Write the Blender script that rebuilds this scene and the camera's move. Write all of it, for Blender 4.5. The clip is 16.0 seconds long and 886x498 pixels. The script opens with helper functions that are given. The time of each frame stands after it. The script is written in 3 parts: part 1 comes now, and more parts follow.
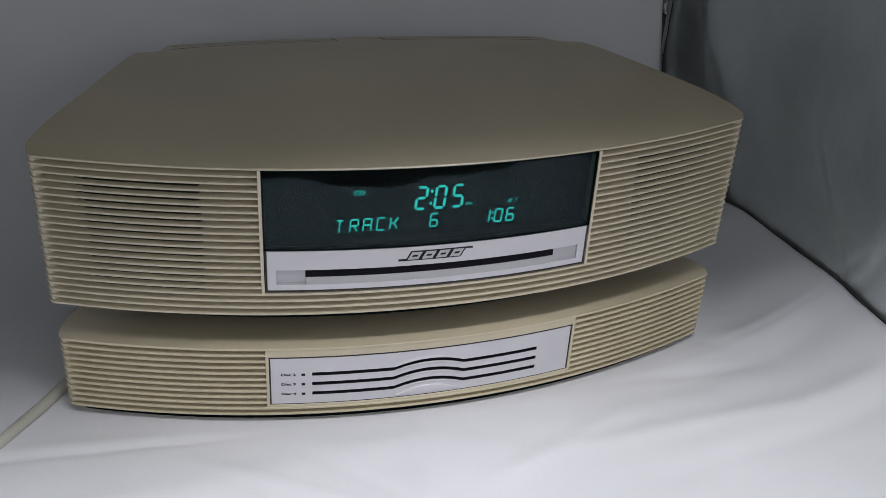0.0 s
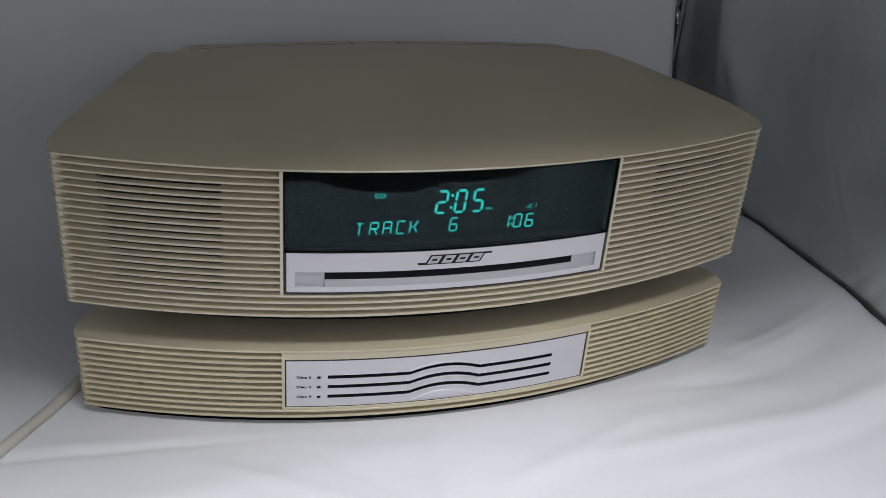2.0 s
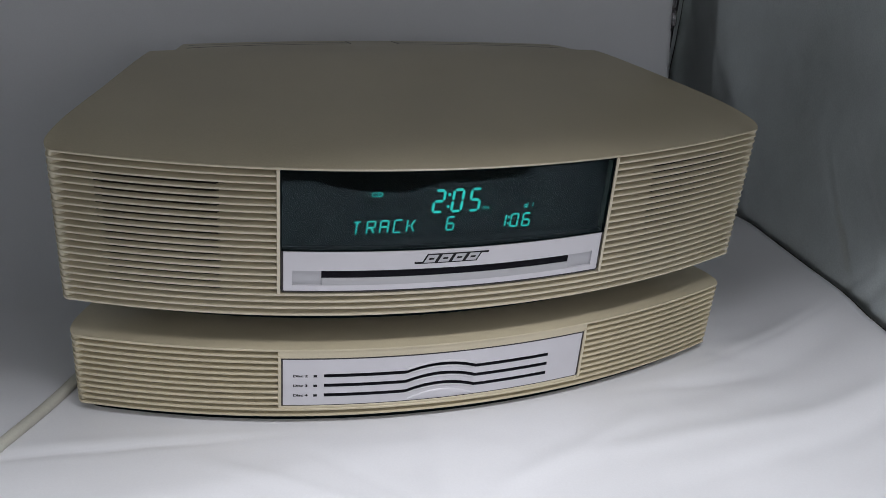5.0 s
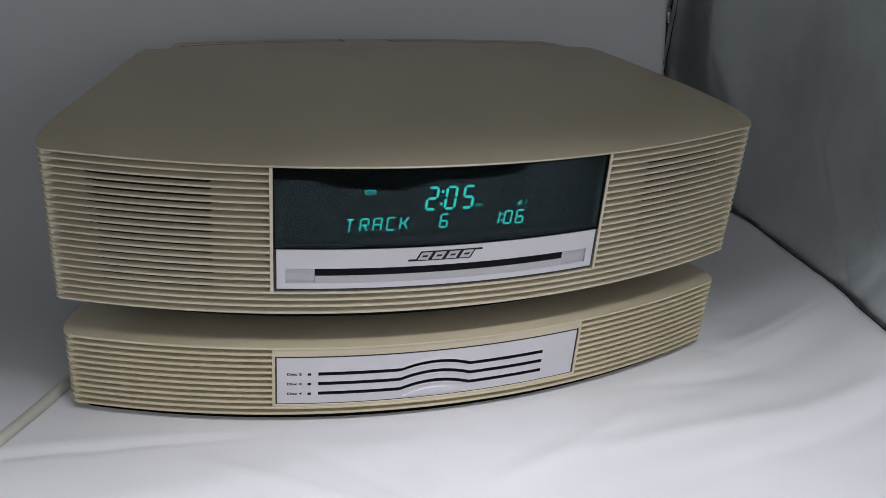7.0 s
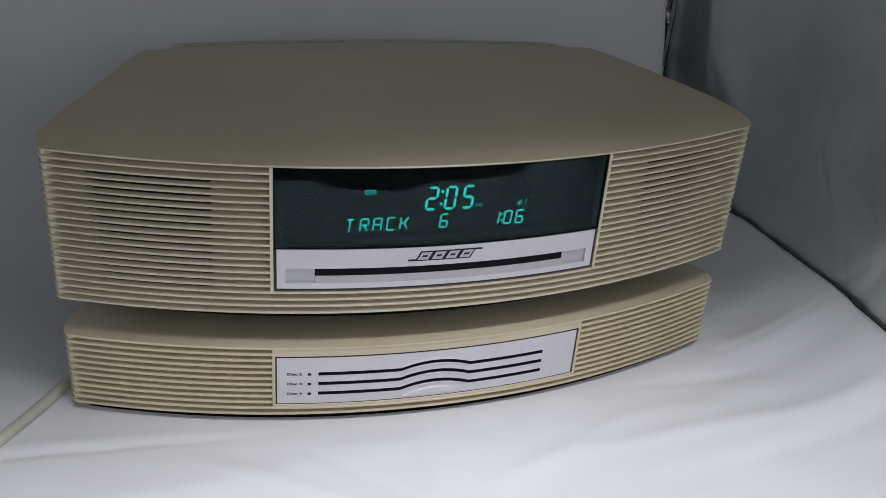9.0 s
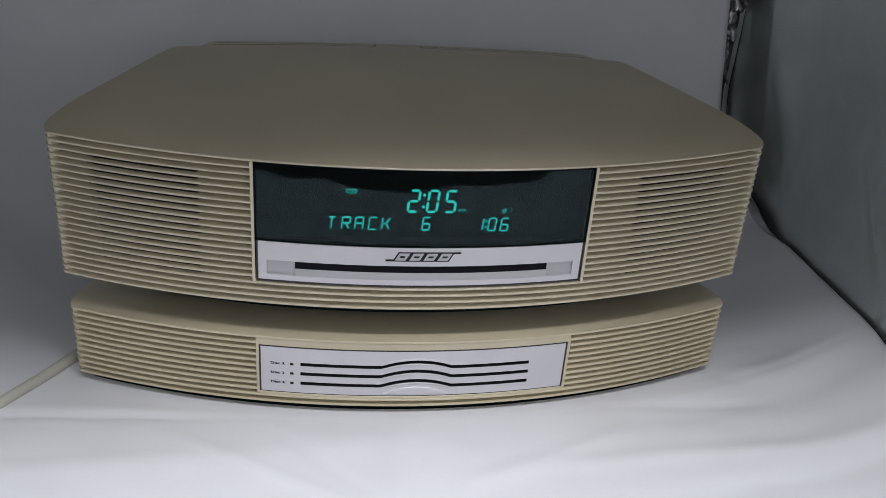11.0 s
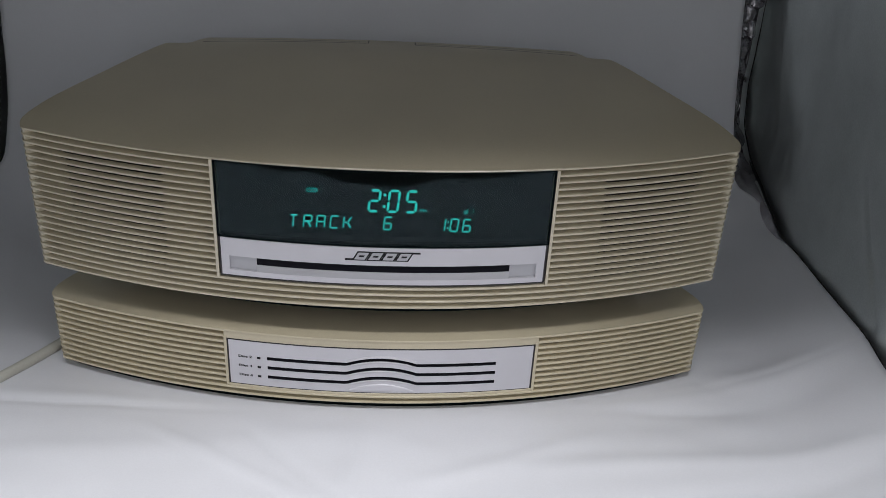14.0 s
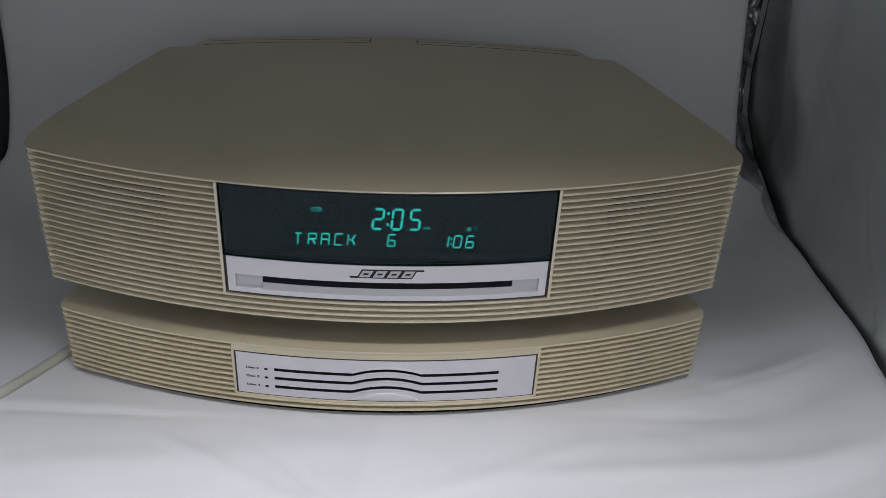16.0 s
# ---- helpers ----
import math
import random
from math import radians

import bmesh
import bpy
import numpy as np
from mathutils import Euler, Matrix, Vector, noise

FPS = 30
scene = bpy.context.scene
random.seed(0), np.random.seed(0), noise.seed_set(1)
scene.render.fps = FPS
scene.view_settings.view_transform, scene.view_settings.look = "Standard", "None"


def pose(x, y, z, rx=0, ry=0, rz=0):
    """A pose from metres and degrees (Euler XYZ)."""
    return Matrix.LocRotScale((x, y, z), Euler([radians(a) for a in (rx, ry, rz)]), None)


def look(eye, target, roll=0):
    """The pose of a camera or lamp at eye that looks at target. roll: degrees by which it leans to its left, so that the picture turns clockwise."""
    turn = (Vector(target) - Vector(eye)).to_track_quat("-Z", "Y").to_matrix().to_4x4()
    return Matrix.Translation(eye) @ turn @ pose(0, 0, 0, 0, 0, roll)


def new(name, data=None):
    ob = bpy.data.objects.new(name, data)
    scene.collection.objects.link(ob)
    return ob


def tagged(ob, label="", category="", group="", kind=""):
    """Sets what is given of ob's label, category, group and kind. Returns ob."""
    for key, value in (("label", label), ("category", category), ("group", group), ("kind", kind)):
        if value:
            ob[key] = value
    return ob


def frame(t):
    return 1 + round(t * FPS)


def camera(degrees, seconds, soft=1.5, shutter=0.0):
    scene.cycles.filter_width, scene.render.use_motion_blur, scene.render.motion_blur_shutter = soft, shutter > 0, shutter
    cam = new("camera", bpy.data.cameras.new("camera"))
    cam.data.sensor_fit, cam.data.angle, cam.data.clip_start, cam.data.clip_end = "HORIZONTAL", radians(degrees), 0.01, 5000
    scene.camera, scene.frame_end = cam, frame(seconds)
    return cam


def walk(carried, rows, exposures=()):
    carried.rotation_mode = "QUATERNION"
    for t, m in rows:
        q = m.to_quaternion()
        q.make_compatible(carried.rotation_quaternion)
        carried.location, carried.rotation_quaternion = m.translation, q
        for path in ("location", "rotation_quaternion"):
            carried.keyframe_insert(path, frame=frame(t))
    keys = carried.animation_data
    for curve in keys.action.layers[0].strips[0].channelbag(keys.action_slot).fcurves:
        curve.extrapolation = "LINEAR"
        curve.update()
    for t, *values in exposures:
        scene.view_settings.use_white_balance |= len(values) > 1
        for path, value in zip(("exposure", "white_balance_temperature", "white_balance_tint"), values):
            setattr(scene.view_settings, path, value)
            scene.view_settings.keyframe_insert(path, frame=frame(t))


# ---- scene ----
cam = camera(50.25, 16.0, soft=0.6)
# seconds, eye (m), Euler angles (degrees)
ROWS = [
    (0.0, -0.1194, -0.4278, 0.3231, 61.56, -3.19, -15.66),
    (0.5, -0.1282, -0.4258, 0.3213, 61.80, -3.83, -15.85),
    (1.0, -0.1337, -0.4239, 0.3195, 61.82, -4.04, -15.68),
    (1.5, -0.1357, -0.4237, 0.3194, 61.96, -4.24, -15.76),
    (2.0, -0.1318, -0.4241, 0.3201, 62.04, -4.23, -15.59),
    (2.5, -0.1312, -0.4225, 0.3221, 62.00, -4.43, -15.65),
    (3.0, -0.1297, -0.4233, 0.3207, 62.16, -4.44, -15.74),
    (3.5, -0.1308, -0.4245, 0.3209, 62.18, -4.53, -15.55),
    (4.0, -0.1328, -0.4256, 0.3206, 62.18, -4.63, -15.65),
    (6.5, -0.1313, -0.4246, 0.3174, 62.16, -4.35, -15.89),
    (7.0, -0.1302, -0.4258, 0.3181, 62.15, -4.34, -15.94),
    (7.5, -0.1300, -0.4247, 0.3184, 62.17, -4.30, -16.00),
    (8.0, -0.1279, -0.4244, 0.3166, 62.13, -4.17, -16.12),
    (8.5, -0.1301, -0.4251, 0.3176, 62.12, -4.19, -16.09),
    (9.0, -0.1305, -0.4266, 0.3177, 62.24, -4.32, -15.97),
    (11.5, -0.0345, -0.4528, 0.3255, 62.10, -3.85, -4.81),
    (12.0, -0.0216, -0.4542, 0.3282, 61.96, -3.84, -3.81),
    (12.5, -0.0137, -0.4544, 0.3304, 61.80, -3.71, -2.75),
    (13.0, -0.0033, -0.4557, 0.3310, 61.64, -3.30, -1.85),
    (13.5, 0.0025, -0.4534, 0.3316, 61.42, -3.13, -1.75),
    (14.0, 0.0040, -0.4508, 0.3324, 61.18, -2.86, -1.93),
    (14.5, 0.0009, -0.4479, 0.3478, 60.12, -2.87, -2.25),
    (15.0, 0.0035, -0.4418, 0.3633, 58.85, -2.56, -2.07),
    (15.5, 0.0045, -0.4373, 0.3674, 57.95, -2.46, -1.99),
    (16.0, 0.0022, -0.4354, 0.3679, 57.62, -2.55, -1.96),
]
walk(cam, [(t, pose(x, y, z, rx, ry, rz)) for t, x, y, z, rx, ry, rz in ROWS],
     exposures=[(0.0, -0.14), (2.0, -0.10), (7.0, -0.08), (12.5, -0.09), (13.5, -0.14), (15.0, -0.22), (16.0, -0.26)])

# ---------------------------------------------------------------- world and light
world = bpy.data.worlds.new("world")
scene.world = world
world.use_nodes = True
world.node_tree.nodes["Background"].inputs["Color"].default_value = (0.80, 0.90, 1.0, 1)
world.node_tree.nodes["Background"].inputs["Strength"].default_value = 0.03


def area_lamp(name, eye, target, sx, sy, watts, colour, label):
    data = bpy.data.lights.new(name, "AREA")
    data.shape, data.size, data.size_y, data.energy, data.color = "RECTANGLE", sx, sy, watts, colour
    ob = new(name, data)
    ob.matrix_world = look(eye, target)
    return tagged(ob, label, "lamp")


area_lamp("ceiling_light", (0.12, -0.73, 1.82), (0.12, -0.60, 0.0), 1.2, 0.28, 36.5, (0.965, 0.966, 1.0), "long white ceiling light of the room")
# Added fill: no source stands here; it brightens the front and backdrop.
area_lamp("front_fill_lamp", (0.14, -0.76, 0.47), (0.14, 0.1, 0.16), 0.8, 0.30, 0.75, (0.99, 0.965, 1.0), "soft fill light added before the tent's open front")


# ---------------------------------------------------------------- materials
def material(name, colour, rough=0.5, metal=0.0, spec=0.5, grain=0.0, grain_scale=400.0, stain=0.0, stain_scale=12.0,
             bump=0.0, bump_scale=600.0, sheen=0.0):
    """Principled material: colour varied at two scales, with fine relief."""
    m = bpy.data.materials.new(name)
    m.use_nodes = True
    nt = m.node_tree
    bsdf = nt.nodes["Principled BSDF"]
    bsdf.inputs["Roughness"].default_value = rough
    bsdf.inputs["Metallic"].default_value = metal
    bsdf.inputs["Specular IOR Level"].default_value = spec
    bsdf.inputs["Sheen Weight"].default_value = sheen
    co = nt.nodes.new("ShaderNodeTexCoord")

    def noise_of(scale, detail):
        n = nt.nodes.new("ShaderNodeTexNoise")
        n.inputs["Scale"].default_value, n.inputs["Detail"].default_value = scale, detail
        nt.links.new(co.outputs["Object"], n.inputs["Vector"])
        return n

    def mixed(kind, fac, a, b):
        n = nt.nodes.new("ShaderNodeMix")
        n.data_type, n.blend_type = "RGBA", kind
        n.inputs["Factor"].default_value = fac
        for sock, v in ((n.inputs["A"], a), (n.inputs["B"], b)):
            if isinstance(v, tuple):
                sock.default_value = (*v, 1)
            else:
                nt.links.new(v, sock)
        return n.outputs["Result"]

    out = tuple(colour)
    for amount, scale, detail in ((stain, stain_scale, 4), (grain, grain_scale, 2)):
        if amount > 0:
            n = noise_of(scale, detail)
            ramp = nt.nodes.new("ShaderNodeMapRange")
            ramp.inputs["From Min"].default_value, ramp.inputs["From Max"].default_value = 0.3, 0.7
            ramp.inputs["To Min"].default_value, ramp.inputs["To Max"].default_value = 1 - amount, 1 + amount
            nt.links.new(n.outputs["Fac"], ramp.inputs["Value"])
            comb = nt.nodes.new("ShaderNodeCombineColor")
            for s in ("Red", "Green", "Blue"):
                nt.links.new(ramp.outputs["Result"], comb.inputs[s])
            out = mixed("MULTIPLY", 1.0, out, comb.outputs["Color"])
    if isinstance(out, tuple):
        bsdf.inputs["Base Color"].default_value = (*out, 1)
    else:
        nt.links.new(out, bsdf.inputs["Base Color"])
    if bump > 0:
        n = noise_of(bump_scale, 3)
        b = nt.nodes.new("ShaderNodeBump")
        b.inputs["Strength"].default_value, b.inputs["Distance"].default_value = bump, 0.0005
        nt.links.new(n.outputs["Fac"], b.inputs["Height"])
        nt.links.new(b.outputs["Normal"], bsdf.inputs["Normal"])
    return m


def glow(name, colour, strength):
    m = bpy.data.materials.new(name)
    m.use_nodes = True
    b = m.node_tree.nodes["Principled BSDF"]
    b.inputs["Base Color"].default_value = (0.02, 0.1, 0.09, 1)
    b.inputs["Emission Color"].default_value = (*colour, 1)
    b.inputs["Emission Strength"].default_value = strength
    return m


def smoked_pane(name, tint):
    """Dark tinted clear plastic: light passes by the tint, the coated surface mirrors faintly."""
    m = bpy.data.materials.new(name)
    m.use_nodes = True
    nt = m.node_tree
    nt.nodes.remove(nt.nodes["Principled BSDF"])
    t, g, mix = (nt.nodes.new("ShaderNode" + k) for k in ("BsdfTransparent", "BsdfGlossy", "MixShader"))
    t.inputs["Color"].default_value = (*tint, 1)
    g.inputs["Color"].default_value = (0.155, 0.19, 0.20, 1)
    g.inputs["Roughness"].default_value = 0.015
    mix.inputs[0].default_value = 0.10
    nt.links.new(t.outputs[0], mix.inputs[1])
    nt.links.new(g.outputs[0], mix.inputs[2])
    nt.links.new(mix.outputs[0], nt.nodes["Material Output"].inputs["Surface"])
    return m


# One plastic, light put into its colour: darker top and sides, lighter front.
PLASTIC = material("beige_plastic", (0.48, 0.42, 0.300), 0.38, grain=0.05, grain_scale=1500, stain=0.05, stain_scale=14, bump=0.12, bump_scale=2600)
PLASTIC_LIT = material("lit_beige_plastic", (0.62, 0.562, 0.430), 0.25, spec=0.85, grain=0.04, grain_scale=1500, stain=0.05, stain_scale=18, bump=0.08, bump_scale=2600)
PLASTIC_AGED = material("yellowed_beige_plastic", (0.60, 0.532, 0.382), 0.30, spec=0.7, grain=0.05, grain_scale=1500, stain=0.06, stain_scale=16, bump=0.1, bump_scale=2600)
SILVER = material("silver_paint", (0.66, 0.65, 0.69), 0.42, metal=0.25, grain=0.03, grain_scale=3000, stain=0.03, stain_scale=30)
SILVER_DARK = material("grey_silver_paint", (0.50, 0.50, 0.53), 0.45, metal=0.25, grain=0.03, grain_scale=3000)
EDGE = material("dark_grey_joint", (0.030, 0.026, 0.030), 0.6)
BLACK = material("black_plastic", (0.012, 0.012, 0.014), 0.5, grain=0.2, grain_scale=900)
# black fill that paints in the disc slots' unlit depth
SLOT = material("black_slot_fill", (0.006, 0.006, 0.010), 0.9, spec=0.2, grain=0.3, grain_scale=1200)
INK = material("dark_grey_print", (0.015, 0.015, 0.018), 0.7, spec=0.2)
RUBBER = material("black_rubber", (0.02, 0.02, 0.02), 0.8, grain=0.2, grain_scale=700)
BACKING = material("black_display_backing", (0.004, 0.007, 0.008), 0.9, spec=0.0)
PANE = smoked_pane("smoked_pane", (0.61, 0.69, 0.71))
VFD = glow("vacuum_fluorescent_glow", (0.025, 0.80, 0.64), 2.1)
SLOT_DARK = material("dark_slot_depth", (0.024, 0.021, 0.017), 0.9, spec=0.1, grain=0.2, grain_scale=2500)
CLOTH = material("white_cloth", (0.715, 0.72, 0.755), 0.85, spec=0.2, grain=0.012, grain_scale=900, stain=0.03, stain_scale=9, bump=0.10, bump_scale=1600, sheen=0.1)
LINING = material("grey_silver_lining_fabric", (0.615, 0.66, 0.66), 0.36, metal=0.74, grain=0.05, grain_scale=900, stain=0.16, stain_scale=11, bump=0.5, bump_scale=70)
HEM = material("dark_silvery_crinkled_fabric", (0.46, 0.45, 0.48), 0.27, metal=0.7, grain=0.12, grain_scale=500, stain=0.3, stain_scale=45, bump=0.3, bump_scale=160)
CORD = material("grey_white_cord_sheath", (0.52, 0.51, 0.45), 0.55, grain=0.04, grain_scale=900, stain=0.08, stain_scale=40)
TABLE = material("dark_table_wood", (0.07, 0.055, 0.045), 0.5, grain=0.25, grain_scale=90, stain=0.2, stain_scale=6)
ROOM = material("white_room_paint", (0.78, 0.78, 0.78), 0.85, grain=0.03, grain_scale=200, stain=0.05, stain_scale=2)


# ---------------------------------------------------------------- mesh helpers
def part(name, bm, mat, parent=None, label="", smooth=True):
    """Links a bmesh as one mesh object under a thing or part."""
    bmesh.ops.recalc_face_normals(bm, faces=bm.faces)
    me = bpy.data.meshes.new(name)
    bm.to_mesh(me)
    bm.free()
    me.materials.append(mat)
    if smooth:
        me.polygons.foreach_set("use_smooth", [True] * len(me.polygons))
        me.set_sharp_from_angle(angle=radians(38))
    ob = new(name, me)
    ob.parent = parent
    if label:
        tagged(ob, label)
    return ob


def again(name, ob, z, parent):
    """Another object on the same mesh, moved by z."""
    o = new(name, ob.data)
    o.parent = parent
    o.location = (0, 0, z)
    return o


def thing(name, label, category, at=(0, 0, 0), group="", kind=""):
    ob = new(name)
    ob.empty_display_size = 0.02
    ob.location = at
    return tagged(ob, label, category, group, kind)


def grid_mesh(rows, closed_u=False, closed_v=False, caps=False):
    """A bmesh over rows of points; closed_v joins the last point of a row to its first."""
    bm = bmesh.new()
    vs = [[bm.verts.new(p) for p in row] for row in rows]
    n, k = len(vs), len(vs[0])
    for i in range(n if closed_u else n - 1):
        a, b = vs[i], vs[(i + 1) % n]
        for j in range(k if closed_v else k - 1):
            jj = (j + 1) % k
            bm.faces.new((a[j], b[j], b[jj], a[jj]))
    if caps:
        bm.faces.new(vs[0])
        bm.faces.new(vs[-1])
    return bm


def box_mesh(x0, x1, y0, y1, z0, z1, bevel=0.0):
    bm = bmesh.new()
    bmesh.ops.create_cube(bm, size=1.0)
    for v in bm.verts:
        v.co = Vector(((x0 + x1) / 2 + v.co.x * (x1 - x0), (y0 + y1) / 2 + v.co.y * (y1 - y0), (z0 + z1) / 2 + v.co.z * (z1 - z0)))
    if bevel:
        bmesh.ops.bevel(bm, geom=bm.edges[:], offset=bevel, segments=2, affect="EDGES", profile=0.5)
    return bm


def prism(outline, z0, z1, rim=0.0):
    """A flat slab over a plan outline; rim rounds the upper edge."""
    bm = bmesh.new()
    rings = [(0.0, z0), (0.0, z1)] if not rim else [(0.0, z0), (0.0, z1 - rim), (rim * 0.3, z1 - rim * 0.3), (rim, z1)]
    cx = sum(p[0] for p in outline) / len(outline)
    cy = sum(p[1] for p in outline) / len(outline)
    vs = []
    for d, z in rings:
        ring = []
        for x, y in outline:
            v = Vector((x - cx, y - cy))
            v *= 1 - d / v.length
            ring.append(bm.verts.new((cx + v.x, cy + v.y, z)))
        vs.append(ring)
    n = len(outline)
    for a, b in zip(vs, vs[1:]):
        for i in range(n):
            bm.faces.new((a[i], a[(i + 1) % n], b[(i + 1) % n], b[i]))
    bm.faces.new(vs[0])
    bm.faces.new(vs[-1])
    return bm


def text_mesh(body, size, bold=0.0):
    """The built-in font as a mesh in the xz plane, facing -y, centred."""
    c = bpy.data.curves.new("text", "FONT")
    c.body, c.size, c.align_x, c.align_y = body, size, "CENTER", "CENTER"
    c.offset = bold * size
    ob = bpy.data.objects.new("text", c)
    scene.collection.objects.link(ob)
    me = bpy.data.meshes.new_from_object(ob.evaluated_get(bpy.context.evaluated_depsgraph_get()))
    bpy.data.objects.remove(ob)
    bm = bmesh.new()
    bm.from_mesh(me)
    bpy.data.meshes.remove(me)
    for v in bm.verts:
        v.co = Vector((v.co.x, 0.0, v.co.y))
    return bm


# ---------------------------------------------------------------- plan of the two housings
MM = 0.001


def smooth(a, b, x):
    t = min(max((x - a) / (b - a), 0.0), 1.0)
    return t * t * (3 - 2 * t)


class Front:
    """The bowed front: an arc in plan through the two front corners."""

    def __init__(self, half, sag):
        self.half, self.sag = half, sag
        self.r = (half * half + sag * sag) / (2 * sag)

    def y(self, x, d=0.0):
        r = self.r - d
        return self.r - self.sag - math.sqrt(max(r * r - x * x, 0.0))

    def at(self, x, d, z):
        """The point at x on the arc, d inwards."""
        return Vector((x, self.y(x, d), z))


def catmull(points, steps):
    out = []
    p = [Vector(q) for q in points]
    p = [2 * p[0] - p[1]] + p + [2 * p[-1] - p[-2]]
    for a, b, c, d in zip(p, p[1:], p[2:], p[3:]):
        for i in range(steps):
            t = i / steps
            out.append(0.5 * ((2 * b) + (c - a) * t + (2 * a - 5 * b + 4 * c - d) * t * t + (3 * b - a - 3 * c + d) * t ** 3))
    return out + [p[-2]]


def normals_of(path):
    """Outward normals of a path that runs from the left, by the front, to the right."""
    ns = []
    for i in range(len(path)):
        a, b = path[max(i - 1, 0)], path[min(i + 1, len(path) - 1)]
        t = (b - a).normalized()
        ns.append(Vector((t.y, -t.x)))
    return ns


def sweep(path, profile_at):
    """Sweeps a closed profile of (inwards, z) along the path."""
    ns = normals_of(path)
    rows = []
    for i, (p, n) in enumerate(zip(path, ns)):
        rows.append([(p.x - n.x * d, p.y - n.y * d, z) for d, z in profile_at(p, i)])
    return grid_mesh(rows, closed_v=True, caps=True)


RADIO = Front(0.184, 0.0382)
CHANGER = Front(0.1825, 0.0365)
# right flank from the front corner to the rear
FLANK = [(0.1840, 0.0), (0.1856, 0.0050), (0.1848, 0.0100), (0.1826, 0.0155), (0.1779, 0.0260), (0.1711, 0.0400), (0.1622, 0.0600), (0.1526, 0.0850), (0.1390, 0.1215)]
FLANK_C = [(0.1825, 0.0), (0.1838, 0.0030), (0.1842, 0.0075), (0.1828, 0.0140), (0.1795, 0.0215), (0.1650, 0.0500), (0.1330, 0.1200)]


def arc_path(front, x0, x1, n):
    return [Vector((x0 + (x1 - x0) * i / n, front.y(x0 + (x1 - x0) * i / n))) for i in range(n + 1)]


def even(path, step):
    """The path again in even steps."""
    at = [0.0]
    for a, b in zip(path, path[1:]):
        at.append(at[-1] + (b - a).length)
    n = max(int(at[-1] / step), 2)
    xs, ys = [q.x for q in path], [q.y for q in path]
    return [Vector((float(np.interp(at[-1] * i / n, at, xs)), float(np.interp(at[-1] * i / n, at, ys)))) for i in range(n + 1)]


def half_path(front, flank):
    """From the middle of the front round the softly rounded corner to the rear of the flank."""
    q = even(arc_path(front, 0.0, front.half, 120) + catmull(flank, 8)[1:], 0.0008)
    for _ in range(9):
        q = [q[0]] + [(a + b * 2 + c) / 4 for a, b, c in zip(q, q[1:], q[2:])] + [q[-1]]
    return q


def front_path(front, flank, rear_y=0.06):
    """From one flank, along the whole front, to the other flank."""
    q = [p for p in half_path(front, flank) if p.y < rear_y]
    return [Vector((-p.x, p.y)) for p in reversed(q[1:])] + q


def whole_outline(front, flank, rear):
    return [(p.x, p.y) for p in front_path(front, flank, 1.0)] + rear


def rise(x, y):
    """The radio's top swells behind its edges and slopes down to the rear."""
    d = max(y - RADIO.y(min(abs(x), RADIO.half)), 0.0)
    return 0.0088 * (1 - math.exp(-d / 0.029)) - 0.21 * 0.008 * math.log1p(math.exp((y - 0.127) / 0.008))


def lid_mesh(outline, z, thick):
    """A lid over the outline that follows the rise: strips from front to rear, and a skirt."""
    left = sorted([(y, x) for x, y in outline if x <= 0])
    right = sorted([(y, x) for x, y in outline if x >= 0])
    front, rear = min(q[1] for q in outline), max(q[1] for q in outline)
    ys = sorted(set([front - front * (i / 40) ** 2 for i in range(41)] + [rear * (1 - (1 - i / 90) ** 1.3) for i in range(91)]))
    rows = []
    for y in ys:
        a = np.interp(y, [q[0] for q in left], [q[1] for q in left])
        b = np.interp(y, [q[0] for q in right], [q[1] for q in right])
        rows.append([(x, y, z + rise(x, y)) for x in [a + (b - a) * j / 60 for j in range(61)]])
    bm = grid_mesh(rows)
    ring = [[bm.verts.new((x, y, z + rise(x, y) - d)) for x, y in outline] for d in (0.0, thick)]
    n = len(outline)
    for i in range(n):
        bm.faces.new((ring[0][i], ring[0][(i + 1) % n], ring[1][(i + 1) % n], ring[1][i]))
    return bm


def side_path(front, flank, x_in, right):
    """From the flank round the corner to x_in on the front (left), or mirrored."""
    left = [p for p in front_path(front, flank) if p.x < -x_in] + [Vector((-x_in, front.y(x_in)))]
    return [Vector((-p.x, p.y)) for p in reversed(left)] if right else left


def groove_depth(q, front):
    """The louvers' grooves grow shallow at the front corners and run out behind them."""
    return (1 - 0.92 * smooth(front.half - 0.0055, front.half + 0.0003, abs(q.x))) * (1 - smooth(0.006, 0.024, q.y))


def moulded(q, f, p, top):
    """Scales a profile's depths by f and closes it at the back."""
    return [(max(a * f, 0.02 if f < 0.02 else 0.0) * MM, b * MM) for a, b in q] + [(11.0 * MM, (-p + top) * MM), (11.0 * MM, (top - 0.02) * MM)]


def louver_profile(p, slot, f, cap=9.0):
    """One louver: a thin flat fin over a deep recess; where slotted, the fin stands free before the black backing."""
    top, d = 0.62, 3.6 if slot else 7.0
    q = [(d, top), (0.42, 0.53), (0.24, 0.49), (0.10, 0.39), (0.02, 0.24), (0.0, 0.0), (0.03, -0.40), (0.2, -0.50), (1.0, -0.56), (d - 0.3, -0.70)]
    if slot:
        q[-2:] = [(1.0, -0.57), (d - 0.3, -0.80)]
        q = [(a * f * MM, b * MM) for a, b in q + [(d, -0.95 + 0.23 * i) for i in range(7)]]
    else:
        q = moulded(q + [(d, -1.0), (d, -1.6), (d, -2.2), (d, -2.7), (d, -p + top)], f, p, top)
    return [(a, min(b, cap * MM)) for a, b in q]


